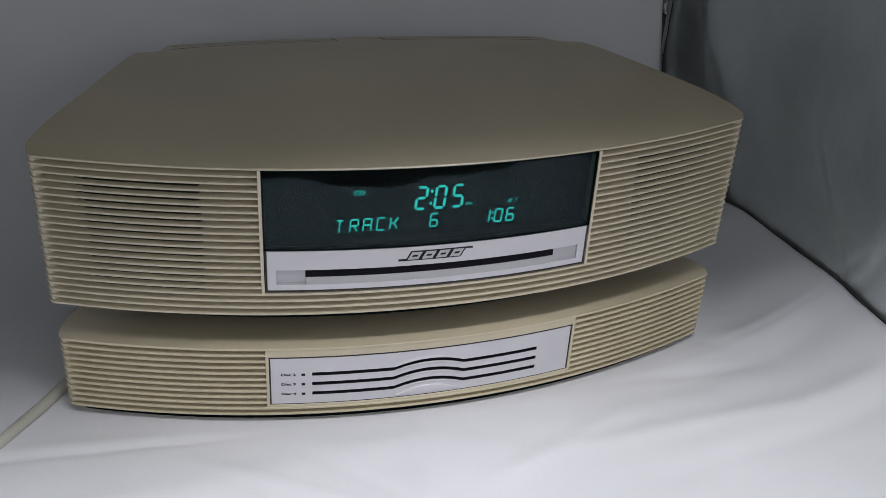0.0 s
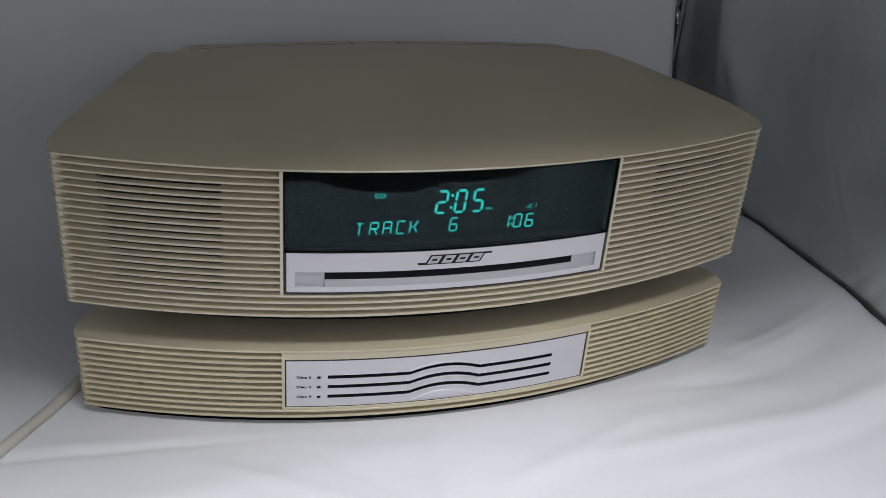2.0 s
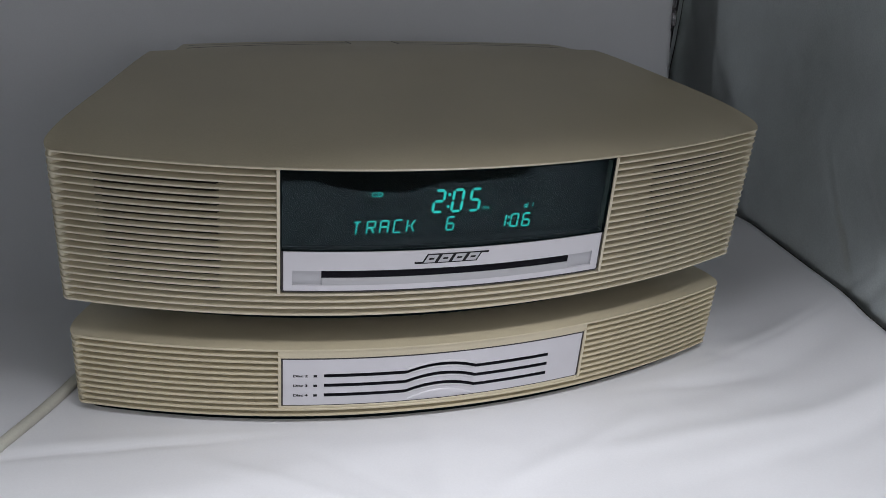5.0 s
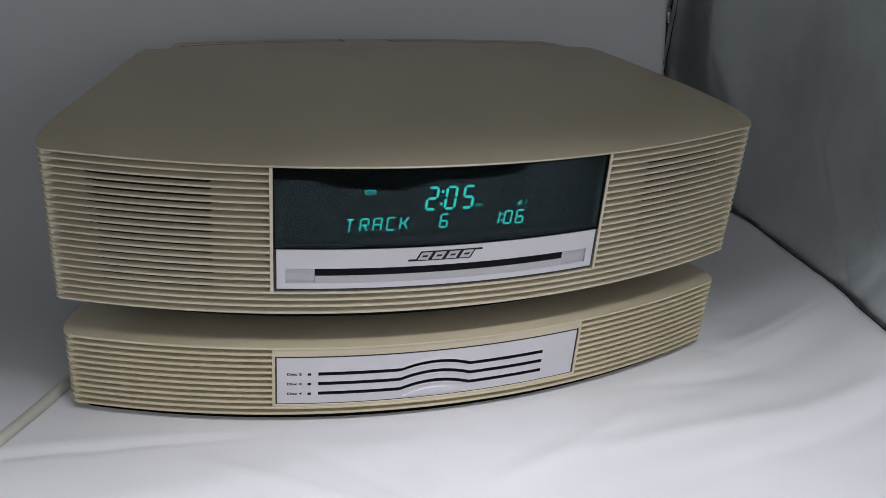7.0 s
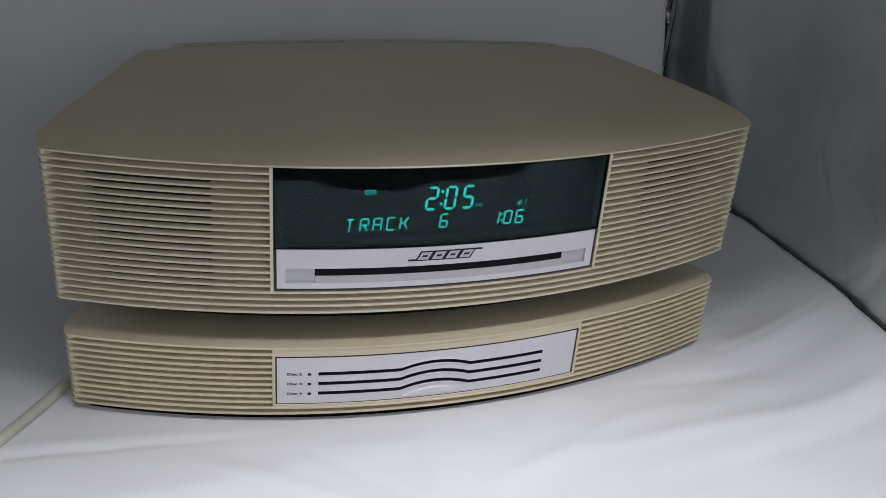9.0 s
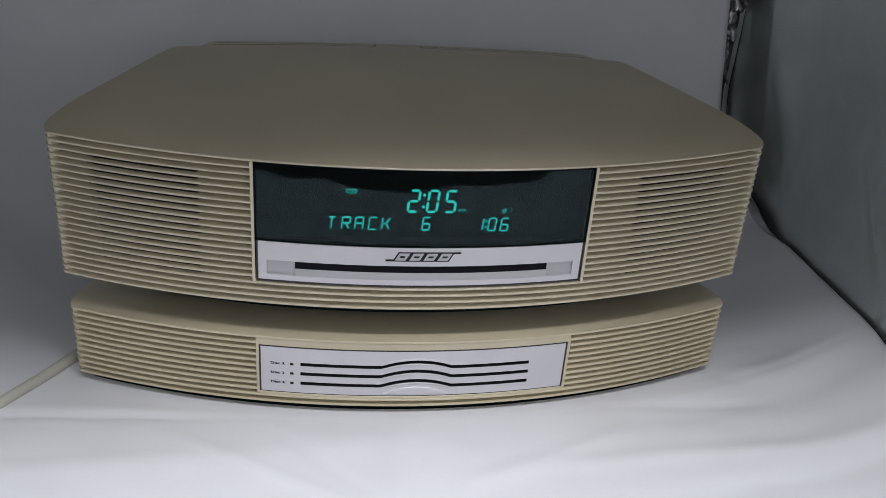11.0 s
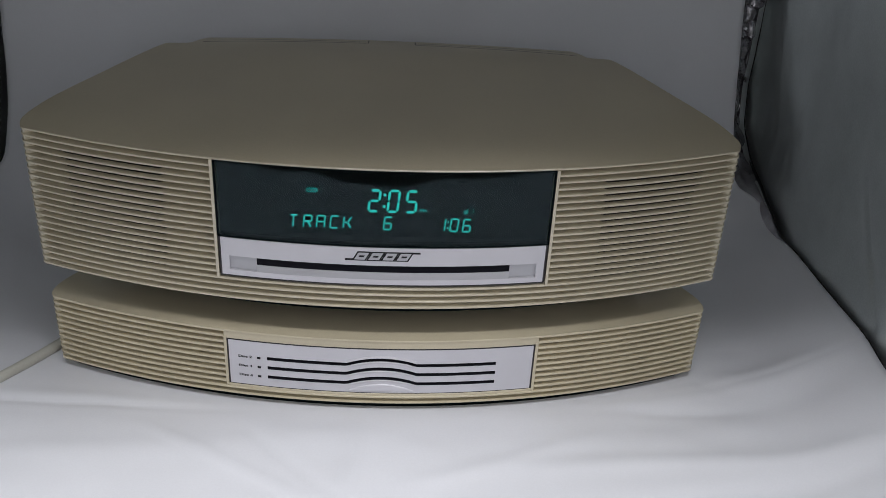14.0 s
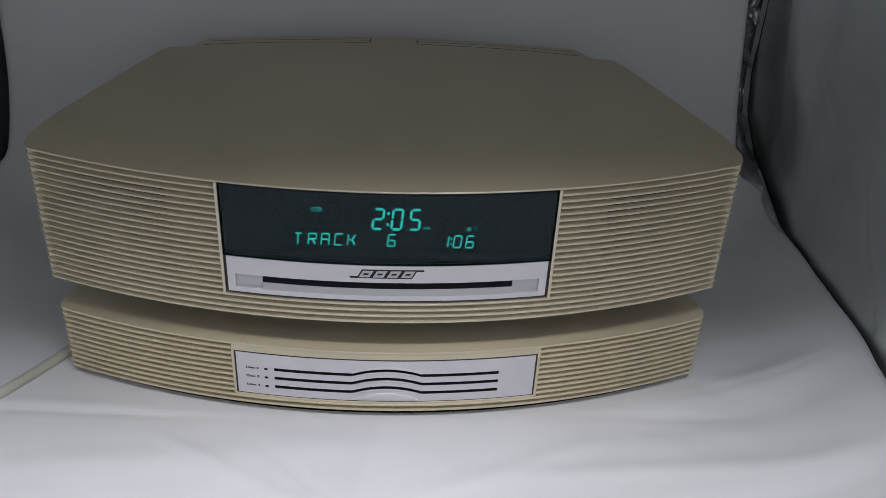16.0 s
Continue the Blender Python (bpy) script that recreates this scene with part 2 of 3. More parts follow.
def rim_profile(top, f):
    """The lowest lip and the rim's flat underside."""
    q = [(5.0, top), (0.30, 0.34), (0.12, 0.29), (0.02, 0.14), (0.0, -0.1), (0.1, -0.5), (0.5, -0.9)]
    return [(max(a * f, 0.02 if f < 0.02 else 0.0) * MM, b * MM) for a, b in q] + [(a * MM, b * MM) for a, b in ((2.0, -1.2), (12.0, -1.2), (12.0, top))]


def band_profile(p, f, cap=9.0):
    """The changer's louver: a thin rounded lip over a deep recess."""
    top, d = 0.66, 7.8
    q = [(d, top), (0.45, 0.57), (0.26, 0.52), (0.11, 0.42), (0.02, 0.26), (0.0, -0.02), (0.03, -0.62), (0.25, -0.74), (1.2, -0.80), (d - 0.3, -0.95), (d, -1.2), (d, -1.9), (d, -2.5), (d, -p + top)]
    return [(a, min(b, cap * MM)) for a, b in moulded(q, f, p, top)]


def bar(front, x0, x1, z0, z1, d0, d1, n=40, bevel=0.0):
    """A slab bent to the front's arc: from d0 (outer) to d1 (inner)."""
    rows = []
    b = bevel
    for i in range(n + 1):
        x = x0 + (x1 - x0) * i / n
        prof = [(d0 + b, z0), (d0, z0 + b), (d0, z1 - b), (d0 + b, z1), (d1, z1), (d1, z0)] if b else [(d0, z0), (d0, z1), (d1, z1), (d1, z0)]
        rows.append([front.at(x, d, z) for d, z in prof])
    return grid_mesh(rows, closed_v=True, caps=True)


# ---------------------------------------------------------------- the tabletop radio
def build_radio():
    radio = thing("tabletop_radio", "beige plastic radio with louvered front and lit display, on a changer", "radio", (0, 0, 0.0))
    top, rows, p = 147.0 * MM, 21, 3.676 * MM
    def back(x):
        return 0.1820 - 0.0260 * (x / 0.1175) ** 2

    rear = [(0.1380, 0.1235), (0.1365, 0.1246), (0.1262, 0.1262), (0.1232, 0.1290), (0.1192, 0.1520), (0.1185, 0.1548)]
    rear += [(x, back(x)) for x in [0.1170 * (1 - i / 18) for i in range(37)]] + [(-x, y) for x, y in reversed(rear)]
    outline = whole_outline(RADIO, FLANK, rear)
    inset = [(x, y + 0.5 * MM * (1 - smooth(-0.004, 0.0, y))) for x, y in outline]
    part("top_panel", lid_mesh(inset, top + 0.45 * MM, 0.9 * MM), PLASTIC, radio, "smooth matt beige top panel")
    # rear strip: two thin grooves and two cross gaps
    for mid, bow, end, wide in ((0.1680, 0.0222, 0.1160, 0.00035), (0.1580, 0.0245, 0.1175, 0.00055)):
        for s in (-1, 1):
            g = []
            for i in range(31):
                x = s * (0.0160 + (end - 0.0160) * i / 30)
                yy = mid - bow * (x / 0.1160) ** 2
                g.append([(x, yy + w, top + 0.45 * MM + rise(x, yy + w) + z * MM) for w, z in ((-wide, -0.3), (-wide, 0.06), (wide, 0.06), (wide, -0.3))])
            part("groove", grid_mesh(g, closed_v=True, caps=True), EDGE, radio)
    for s in (-1, 1):
        g = []
        for i in range(9):
            y = 0.1580 + 0.0185 * i / 8
            g.append([(s * 0.0155 + w * MM, y, top + 0.45 * MM + rise(0.0155, y) + z * MM) for w, z in ((-0.35, -0.6), (-0.35, 0.2), (0.35, 0.2), (0.35, -0.6))])
        part("seam", grid_mesh(g, closed_v=True, caps=True), BLACK, radio)
    # side and rear walls behind the louvers
    inner = [(x * 0.985, y * 0.985 + 0.0005) for x, y in outline]
    inner = [(x, max(y, RADIO.y(min(abs(x), 0.18)) + 0.024)) for x, y in inner]
    part("housing", prism(inner, 70.0 * MM, top - 3.6 * MM), BLACK, radio, "black inner housing")
    g = [[(x * 0.998, y * 0.998, 70.0 * MM), (x * 0.998, y * 0.998, top + rise(x, y) - 0.3 * MM), (x * 0.97, y * 0.97, top + rise(x, y) - 0.3 * MM), (x * 0.97, y * 0.97, 70.0 * MM)] for x, y in rear]
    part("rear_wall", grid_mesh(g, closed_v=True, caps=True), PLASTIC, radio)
    for s in (-1, 1):
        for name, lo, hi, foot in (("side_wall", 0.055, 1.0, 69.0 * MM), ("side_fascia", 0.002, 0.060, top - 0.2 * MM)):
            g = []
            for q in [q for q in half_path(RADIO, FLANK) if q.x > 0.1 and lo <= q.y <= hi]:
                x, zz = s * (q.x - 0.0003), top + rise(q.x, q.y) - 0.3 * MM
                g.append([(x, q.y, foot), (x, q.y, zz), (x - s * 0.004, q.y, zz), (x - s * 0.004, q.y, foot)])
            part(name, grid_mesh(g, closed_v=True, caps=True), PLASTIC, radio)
    # louvers beside the display
    for right in (False, True):
        path = side_path(RADIO, FLANK, 0.0854, right)
        xs = [0.1120, 0.1640]

        def prof(q, i, cut):
            inside = cut and xs[0] <= abs(q.x) <= xs[1] and q.y < 0.02
            return louver_profile(p / MM, inside, groove_depth(q, RADIO))

        first = part("louver", sweep(path, lambda q, i: louver_profile(p / MM, False, groove_depth(q, RADIO), 0.40)), PLASTIC_LIT, radio)
        first.location = (0, 0, top)
        plain = slotted = None
        for k in range(1, 18):
            cut = k >= 3
            made = slotted if cut else plain
            if made is None:
                made = part("louver", sweep(path, lambda q, i, c=cut: prof(q, i, c)), PLASTIC_LIT, radio)
                made.location = (0, 0, top - k * p)
                if cut:
                    slotted = made
                else:
                    plain = made
            else:
                again("louver", made, top - k * p, radio)
    for s in (-1, 1):
        a, b = sorted((s * 0.1105, s * 0.1655))
        # dark bar paints in the slots' unlit depth
        part("speaker_backing", bar(RADIO, a, b, top - 18.8 * p, top - 2.4 * p, 4.3 * MM, 6.0 * MM, 24), SLOT_DARK, radio, "dark bar standing for the unlit depth of the louver slots")
    # louvers that run across below the panel
    full = front_path(RADIO, FLANK)
    for k in (18, 19):
        def wide(q, i, cut=k == 18):
            return louver_profile(p / MM, cut and xs[0] <= abs(q.x) <= xs[1] and q.y < 0.02, groove_depth(q, RADIO))

        first = part("louver", sweep(full, wide), PLASTIC_LIT, radio)
        first.location = (0, 0, top - k * p)
    again("louver", first, top - 20 * p, radio)
    rim = part("bottom_rim", sweep(full, lambda q, i: rim_profile(0.62, groove_depth(q, RADIO))), PLASTIC_LIT, radio)
    rim.location = (0, 0, top - rows * p)
    part("top_rim", bar(RADIO, -0.0858, 0.0858, top - 0.55 * MM, top + 0.42 * MM, 0.0, 10 * MM, 48, 0.4 * MM), PLASTIC_LIT, radio)
    for s in (-1, 1):
        a, b = sorted((s * 0.0838, s * 0.0853))
        part("mullion", bar(RADIO, a, b, 81.2 * MM, top - 0.6 * MM, -0.1 * MM, 11 * MM, 2, 0.3 * MM), PLASTIC_LIT, radio)
    # display: dark box, lit glyphs and the smoked pane in front of them
    part("display_backing", box_mesh(-0.0833, 0.0833, -0.0230, -0.0220, 103.5 * MM, top - 0.7 * MM), BACKING, radio)
    part("display_pane", bar(RADIO, -0.0833, 0.0833, 102.6 * MM, top - 0.62 * MM, 0.9 * MM, 2.4 * MM, 60), PANE, radio, "glossy smoked display window")
    m = MM
    # black edges; the top bar paints in the dark shade along the pane
    for x0, x1, z0, z1 in ((-83.6, 83.6, 104.75, 105.35), (-83.7, -83.0, 105.3, 145.7), (83.0, 83.7, 105.3, 145.7), (-83.6, 83.6, 145.5, 146.42)):
        part("display_frame", bar(RADIO, x0 * m, x1 * m, z0 * m, z1 * m, 0.6 * m, 2.5 * m, 60 if x1 - x0 > 9 else 2), BACKING, radio, "black edge of the display window, its top strip painted shade")
    for x0, x1, z0, z1 in ((-83.0, 83.0, 82.3, 83.22), (-83.25, -82.4, 82.75, 104.7), (82.4, 83.25, 82.75, 104.7)):
        part("bezel_gap", bar(RADIO, x0 * m, x1 * m, z0 * m, z1 * m, 0.75 * m, 2.3 * m, 60 if x1 - x0 > 9 else 2), EDGE, radio)
    build_glyphs(radio)
    build_disc_bezel(radio)
    # black plate and blocks added to paint in the gap's deep shade
    part("gap_shade_plate", prism([(x * 0.95, y * 0.93 + 0.0035) for x, y in outline], 67.4 * MM, 68.9 * MM), BACKING, radio, "black plate added to darken the gap below")
    part("underside", prism([(x * 0.88, y * 0.85 + 0.0090) for x, y in outline], 58.5 * MM, 69.0 * MM), BACKING, radio, "black block added to shade the gap below")
    part("gap_shade_block", prism([(x * 0.78, y * 0.74 + 0.023) for x, y in outline], 48.4 * MM, 58.6 * MM), BACKING, radio, "black block added in the gap as its shade")
    for x, y in ((-0.10, 0.045), (0.10, 0.045), (-0.1, 0.12), (0.1, 0.12)):
        bm = bmesh.new()
        bmesh.ops.create_cone(bm, cap_ends=True, segments=24, radius1=0.011, radius2=0.013, depth=0.0168, matrix=Matrix.Translation((x, y, 0.0564)))
        part("foot", bm, RUBBER, radio, "black rubber foot")
    return radio


# lit segments: strokes in a unit cell
SEG = {
    "a": ((0, 1), (1, 1)), "b": ((1, 1), (1, 0.5)), "c": ((1, 0.5), (1, 0)), "d": ((0, 0), (1, 0)),
    "e": ((0, 0.5), (0, 0)), "f": ((0, 1), (0, 0.5)), "g": ((0, 0.5), (1, 0.5)), "i": ((0.5, 1), (0.5, 0.5)),
    "l": ((0.5, 0.5), (0.5, 0)), "j": ((0.5, 0.5), (1, 1)), "m": ((0.5, 0.5), (1, 0)), "h": ((0, 0.5), (0.5, 0.5)),
}
LIT = {"0": "abcdef", "1": "bc", "2": "abged", "5": "afgcd", "6": "afgcde", "T": "ail", "R": "abfgem", "A": "abcefg", "C": "adef", "K": "efhjm", "d": "bcdeg"}


def glyph_mesh(ch, x, z, w, h, stroke, slant=0.10):
    """A slanted segment character: each lit segment a small hexagonal bar."""
    bm = bmesh.new()
    for s in LIT[ch]:
        (u0, v0), (u1, v1) = SEG[s]
        a = Vector((u0 * w, v0 * h))
        b = Vector((u1 * w, v1 * h))
        t = (b - a).normalized()
        n = Vector((-t.y, t.x)) * stroke / 2
        a, b = a + t * stroke * 0.35, b - t * stroke * 0.35
        pts = [a, a + t * stroke * 0.5 + n, b - t * stroke * 0.5 + n, b, b - t * stroke * 0.5 - n, a + t * stroke * 0.5 - n]
        pts = [(x + q.x + slant * q.y, z + q.y) for q in pts]
        lo = [bm.verts.new((px, -0.0239, pz)) for px, pz in pts]
        hi = [bm.verts.new((px, -0.0243, pz)) for px, pz in pts]
        bm.faces.new(lo)
        bm.faces.new(hi)
        for i in range(6):
            bm.faces.new((lo[i], lo[(i + 1) % 6], hi[(i + 1) % 6], hi[i]))
    return bm


def dot_mesh(x, z, r):
    bm = bmesh.new()
    bmesh.ops.create_cone(bm, cap_ends=True, segments=14, radius1=r, radius2=r, depth=0.0004, matrix=Matrix.Translation((x, -0.0241, z)) @ Matrix.Rotation(radians(90), 4, "X"))
    return bm


def build_glyphs(radio):
    m = MM
    for ch, x in (("2", -8.6), ("0", 1.0), ("5", 10.1)):
        part("clock_digit", glyph_mesh(ch, x * m, 118.2 * m, 4.9 * m, 11.6 * m, 1.15 * m), VFD, radio, "glowing green-blue clock digit", False)
    for z in (120.9, 127.4):
        part("clock_colon_dot", dot_mesh((-0.75 + (z - 120.9) * 0.05) * m, z * m, 0.72 * m), VFD, radio, smooth=False)
    for ch, x in (("T", -48.6), ("R", -41.4), ("A", -34.8), ("C", -27.9), ("K", -21.3)):
        part("display_letter", glyph_mesh(ch, x * m, 108.1 * m, 3.9 * m, 6.7 * m, 0.62 * m), VFD, radio, "glowing green-blue display letter", False)
    for ch, x in (("6", -0.9), ("1", 26.4), ("0", 33.0), ("6", 39.4)):
        part("track_digit", glyph_mesh(ch, x * m, 108.0 * m, 3.7 * m, 7.0 * m, 0.66 * m), VFD, radio, "glowing green-blue display digit", False)
    for z in (109.9, 113.2):
        part("track_colon_dot", dot_mesh((31.9 + (z - 109.9) * 0.05) * m, z * m, 0.42 * m), VFD, radio, smooth=False)
    part("disc_letter", glyph_mesh("d", 39.8 * m, 118.5 * m, 1.6 * m, 2.6 * m, 0.3 * m), VFD, radio, smooth=False)
    part("disc_digit", glyph_mesh("1", 42.6 * m, 118.5 * m, 1.6 * m, 2.6 * m, 0.32 * m), VFD, radio, smooth=False)
    for body, x, z, size, wide in (("CD", -36.7, 128.95, 3.4, 1.15), ("PM", 19.1, 119.1, 2.5, 1.1)):
        bm = text_mesh(body, size * m, 0.012 if body == "CD" else 0.0)
        for v in bm.verts:
            v.co = Vector((v.co.x * wide + x * m, -0.0242, v.co.z + z * m))
        part("display_text", bm, VFD, radio, smooth=False)


def build_disc_bezel(radio):
    """The silver strip below the display, with its sunk disc slot."""
    m = MM
    x1, z0, z1 = 82.3 * m, 83.3 * m, 104.6 * m
    hx, hz0, hz1 = 78.2 * m, 86.3 * m, 94.4 * m
    part("bezel_shadow_gap", bar(RADIO, -0.0833, 0.0833, 82.4 * m, 104.8 * m, 2.2 * m, 6.0 * m, 60), BACKING, radio)
    bm = bmesh.new()

    def quad(*pts):
        bm.faces.new([bm.verts.new(q) for q in pts])

    xs = sorted(set([-x1 + 2 * x1 * i / 64 for i in range(65)] + [-hx, hx]))
    for xa, xb in zip(xs, xs[1:]):
        open_here = abs(xa + xb) / 2 < hx
        for za, zb in ((z0, hz0), (hz0, hz1), (hz1, z1)):
            if za == hz0 and open_here:
                continue
            quad(RADIO.at(xa, 0.4 * m, za), RADIO.at(xb, 0.4 * m, za), RADIO.at(xb, 0.4 * m, zb), RADIO.at(xa, 0.4 * m, zb))
        for zz in (z0, z1) + ((hz0, hz1) if open_here else ()):
            quad(RADIO.at(xa, 0.4 * m, zz), RADIO.at(xb, 0.4 * m, zz), RADIO.at(xb, 2.1 * m, zz), RADIO.at(xa, 2.1 * m, zz))
    for xx, lo, hi in ((-x1, z0, z1), (x1, z0, z1), (-hx, hz0, hz1), (hx, hz0, hz1)):
        quad(RADIO.at(xx, 0.4 * m, lo), RADIO.at(xx, 0.4 * m, hi), RADIO.at(xx, 2.1 * m, hi), RADIO.at(xx, 2.1 * m, lo))
    bmesh.ops.remove_doubles(bm, verts=bm.verts[:], dist=1e-6)
    bezel = part("disc_bezel", bm, SILVER, radio, "matt silver panel round the disc slot")
    for s in (-1, 1):
        a, b = sorted((s * 64.3 * m, s * hx))
        part("finger_recess", bar(RADIO, a, b, hz0, hz1, 1.7 * m, 2.15 * m, 6), SILVER_DARK, bezel, "grey sunk end of the disc slot")
    rows = []
    for i in range(61):
        x = (-64.3 + 128.6 * i / 60) * m
        rows.append([RADIO.at(x, d * m, z * m) for d, z in ((0.45, 86.3), (1.1, 89.6), (1.3, 89.9), (2.3, 89.9), (2.3, 86.3))])
    part("slot_ramp", grid_mesh(rows, closed_v=True, caps=True), SILVER_DARK, bezel)
    part("disc_slot", bar(RADIO, -64.3 * m, 64.3 * m, 89.9 * m, hz1, 1.5 * m, 2.2 * m, 60, 0.2 * m), SLOT, bezel, "dark disc slot with its depth painted black")
    # emblem: slanted silver blocks with dark edges between two thin bars
    emblem = part("emblem", bar(RADIO, -19.6 * m, -13.0 * m, 97.2 * m, 98.2 * m, 0.18 * m, 0.5 * m, 6), INK, radio, "slanted silver emblem with dark edges")
    part("emblem_bar", bar(RADIO, 13.0 * m, 18.2 * m, 101.5 * m, 102.4 * m, 0.18 * m, 0.5 * m, 6), INK, emblem)
    for k in range(4):
        xa = -15.2 + k * 7.1
        for wide, tall, d, mat in ((7.0, 5.2, 0.2, INK), (5.3, 4.0, 0.1, SILVER_DARK), (2.6, 1.0, 0.04, INK)):
            rows = []
            for i in range(5):
                u = xa + 2.95 + 1.0 + wide * (i / 4 - 0.5)
                zl, zh = (99.8 - tall / 2) * m, (99.8 + tall / 2) * m
                lo = RADIO.at((u - tall * 0.28) * m, d * m, zl)
                hi = RADIO.at((u + tall * 0.28) * m, d * m, zh)
                lo2 = RADIO.at((u - tall * 0.28) * m, 0.5 * m, zl)
                hi2 = RADIO.at((u + tall * 0.28) * m, 0.5 * m, zh)
                rows.append([lo, hi, hi2, lo2])
            part("emblem_block", grid_mesh(rows, closed_v=True, caps=True), mat, emblem)


# ---------------------------------------------------------------- the disc changer
def arch(x):
    """The rise of the changer's slots in the middle."""
    u = abs(x - 0.2 * MM) / (19.0 * MM)
    return 3.6 * MM * (1 - u * u) if u < 1 else 0.0


def build_changer():
    ch = thing("disc_changer", "yellowed beige disc changer with louvers and silver panel, on white cloth", "disc changer")
    top, p = 47.5 * MM, 3.682 * MM
    m = MM
    rear = [(0.10, 0.150), (0.0, 0.158), (-0.10, 0.150)]
    outline = whole_outline(CHANGER, FLANK_C, rear)
    part("top_panel", prism(outline, top - 0.5 * m, top + 0.66 * m, 0.5 * m), PLASTIC_AGED, ch, "smooth beige top of the changer")
    inner = [(x * 0.985, max(y * 0.985, CHANGER.y(min(abs(x), 0.18)) + 0.016)) for x, y in outline]
    part("housing", prism(inner, 6.2 * m, top - 0.55 * m), BLACK, ch, "black inner housing")
    rear_flank = [q for q in half_path(CHANGER, FLANK_C) if q.y >= 0.045]
    for s in (-1, 1):
        g = [[(s * q.x, q.y, 6 * m), (s * q.x, q.y, top - 0.6 * m), (s * (q.x - 0.004), q.y, top - 0.6 * m), (s * (q.x - 0.004), q.y, 6 * m)] for q in rear_flank]
        part("side_wall", grid_mesh(g, closed_v=True, caps=True), PLASTIC_AGED, ch)
    full = front_path(CHANGER, FLANK_C)
    first = part("louver", sweep(full, lambda q, i: band_profile(p / m, groove_depth(q, CHANGER), 0.50)), PLASTIC_AGED, ch)
    first.location = (0, 0, top)
    part("panel_rim", bar(CHANGER, -0.0846, 0.0846, 42.35 * m, 46.75 * m, 0.45 * m, 9.0 * m, 60, 0.3 * m), PLASTIC_AGED, ch)
    part("panel_sill", bar(CHANGER, -0.0846, 0.0846, 11.0 * m, 12.75 * m, 0.55 * m, 9.0 * m, 60, 0.3 * m), PLASTIC_AGED, ch)
    low = part("louver", sweep(full, lambda q, i: band_profile(p / m, groove_depth(q, CHANGER))), PLASTIC_AGED, ch)
    low.location = (0, 0, top - 10 * p)
    rim = part("bottom_rim", sweep(full, lambda q, i: rim_profile(0.66, groove_depth(q, CHANGER))), PLASTIC_AGED, ch)
    rim.location = (0, 0, top - 11 * p)
    for right in (False, True):
        one = part("louver", sweep(side_path(CHANGER, FLANK_C, 0.0848, right), lambda q, i: band_profile(p / m, groove_depth(q, CHANGER))), PLASTIC_AGED, ch)
        one.location = (0, 0, top - p)
        for k in range(2, 10):
            again("louver", one, top - k * p, ch)
    for s in (-1, 1):
        a, b = sorted((s * 0.0832, s * 0.0847))
        part("mullion", bar(CHANGER, a, b, 12.0 * m, 43.6 * m, 0.05 * m, 11 * m, 2, 0.3 * m), PLASTIC_AGED, ch)
    part("panel_shadow_gap", bar(CHANGER, -0.0830, 0.0830, 12.5 * m, 42.5 * m, 2.7 * m, 7.0 * m, 60), BLACK, ch)
    for x0, x1, za, zb in ((-83.1, 83.1, 41.55, 42.3), (-83.1, 83.1, 12.75, 13.25), (-83.2, -82.35, 13.0, 41.9), (82.35, 83.2, 13.0, 41.9)):
        part("panel_gap", bar(CHANGER, x0 * m, x1 * m, za * m, zb * m, 0.80 * m, 2.6 * m, 60 if x1 - x0 > 9 else 2), EDGE, ch)
    # silver panel with three slots cut through
    z0, z1, hw = 13.3 * m, 41.5 * m, 82.3 * m
    mids = [19.4 * m, 25.5 * m, 31.5 * m]
    half = 1.08 * m
    xs = sorted(set([-hw + 2 * hw * i / 120 for i in range(121)] + [-61.6 * m, 62.0 * m]))
    bm = bmesh.new()

    def quad(*pts):
        bm.faces.new([bm.verts.new(q) for q in pts])

    d0, d1 = 0.7 * m, 2.3 * m
    for xa, xb in zip(xs, xs[1:]):
        cut = -61.6 * m <= (xa + xb) / 2 <= 62.0 * m
        za, zb = [z0], [z0]
        for c in mids:
            za += [c + arch(xa) - half, c + arch(xa) + half]
            zb += [c + arch(xb) - half, c + arch(xb) + half]
        za.append(z1)
        zb.append(z1)
        for j in range(len(za) - 1):
            if j % 2 and cut:
                for zz in (j, j + 1):
                    quad(CHANGER.at(xa, d0, za[zz]), CHANGER.at(xb, d0, zb[zz]), CHANGER.at(xb, d1, zb[zz]), CHANGER.at(xa, d1, za[zz]))
                continue
            quad(CHANGER.at(xa, d0, za[j]), CHANGER.at(xb, d0, zb[j]), CHANGER.at(xb, d0, zb[j + 1]), CHANGER.at(xa, d0, za[j + 1]))
        for zz in (z0, z1):
            quad(CHANGER.at(xa, d0, zz), CHANGER.at(xb, d0, zz), CHANGER.at(xb, d1, zz), CHANGER.at(xa, d1, zz))
    for x in (-hw, hw):
        quad(CHANGER.at(x, d0, z0), CHANGER.at(x, d0, z1), CHANGER.at(x, d1, z1), CHANGER.at(x, d1, z0))
    bmesh.ops.remove_doubles(bm, verts=bm.verts[:], dist=1e-6)
    panel = part("front_panel", bm, SILVER, ch, "matt silver panel with three disc slots")
    for c in mids:
        rows = []
        for i in range(81):
            x = (-61.6 + 123.6 * i / 80) * m
            rows.append([CHANGER.at(x, d, c + arch(x) + z) for d, z in ((0.95 * m, -half), (2.3 * m, half), (2.6 * m, half), (2.6 * m, -half))])
        part("disc_slot", grid_mesh(rows, closed_v=True, caps=True), SLOT, panel, "dark disc slot")
    # raised ledges over and under the arched slots
    rows = []
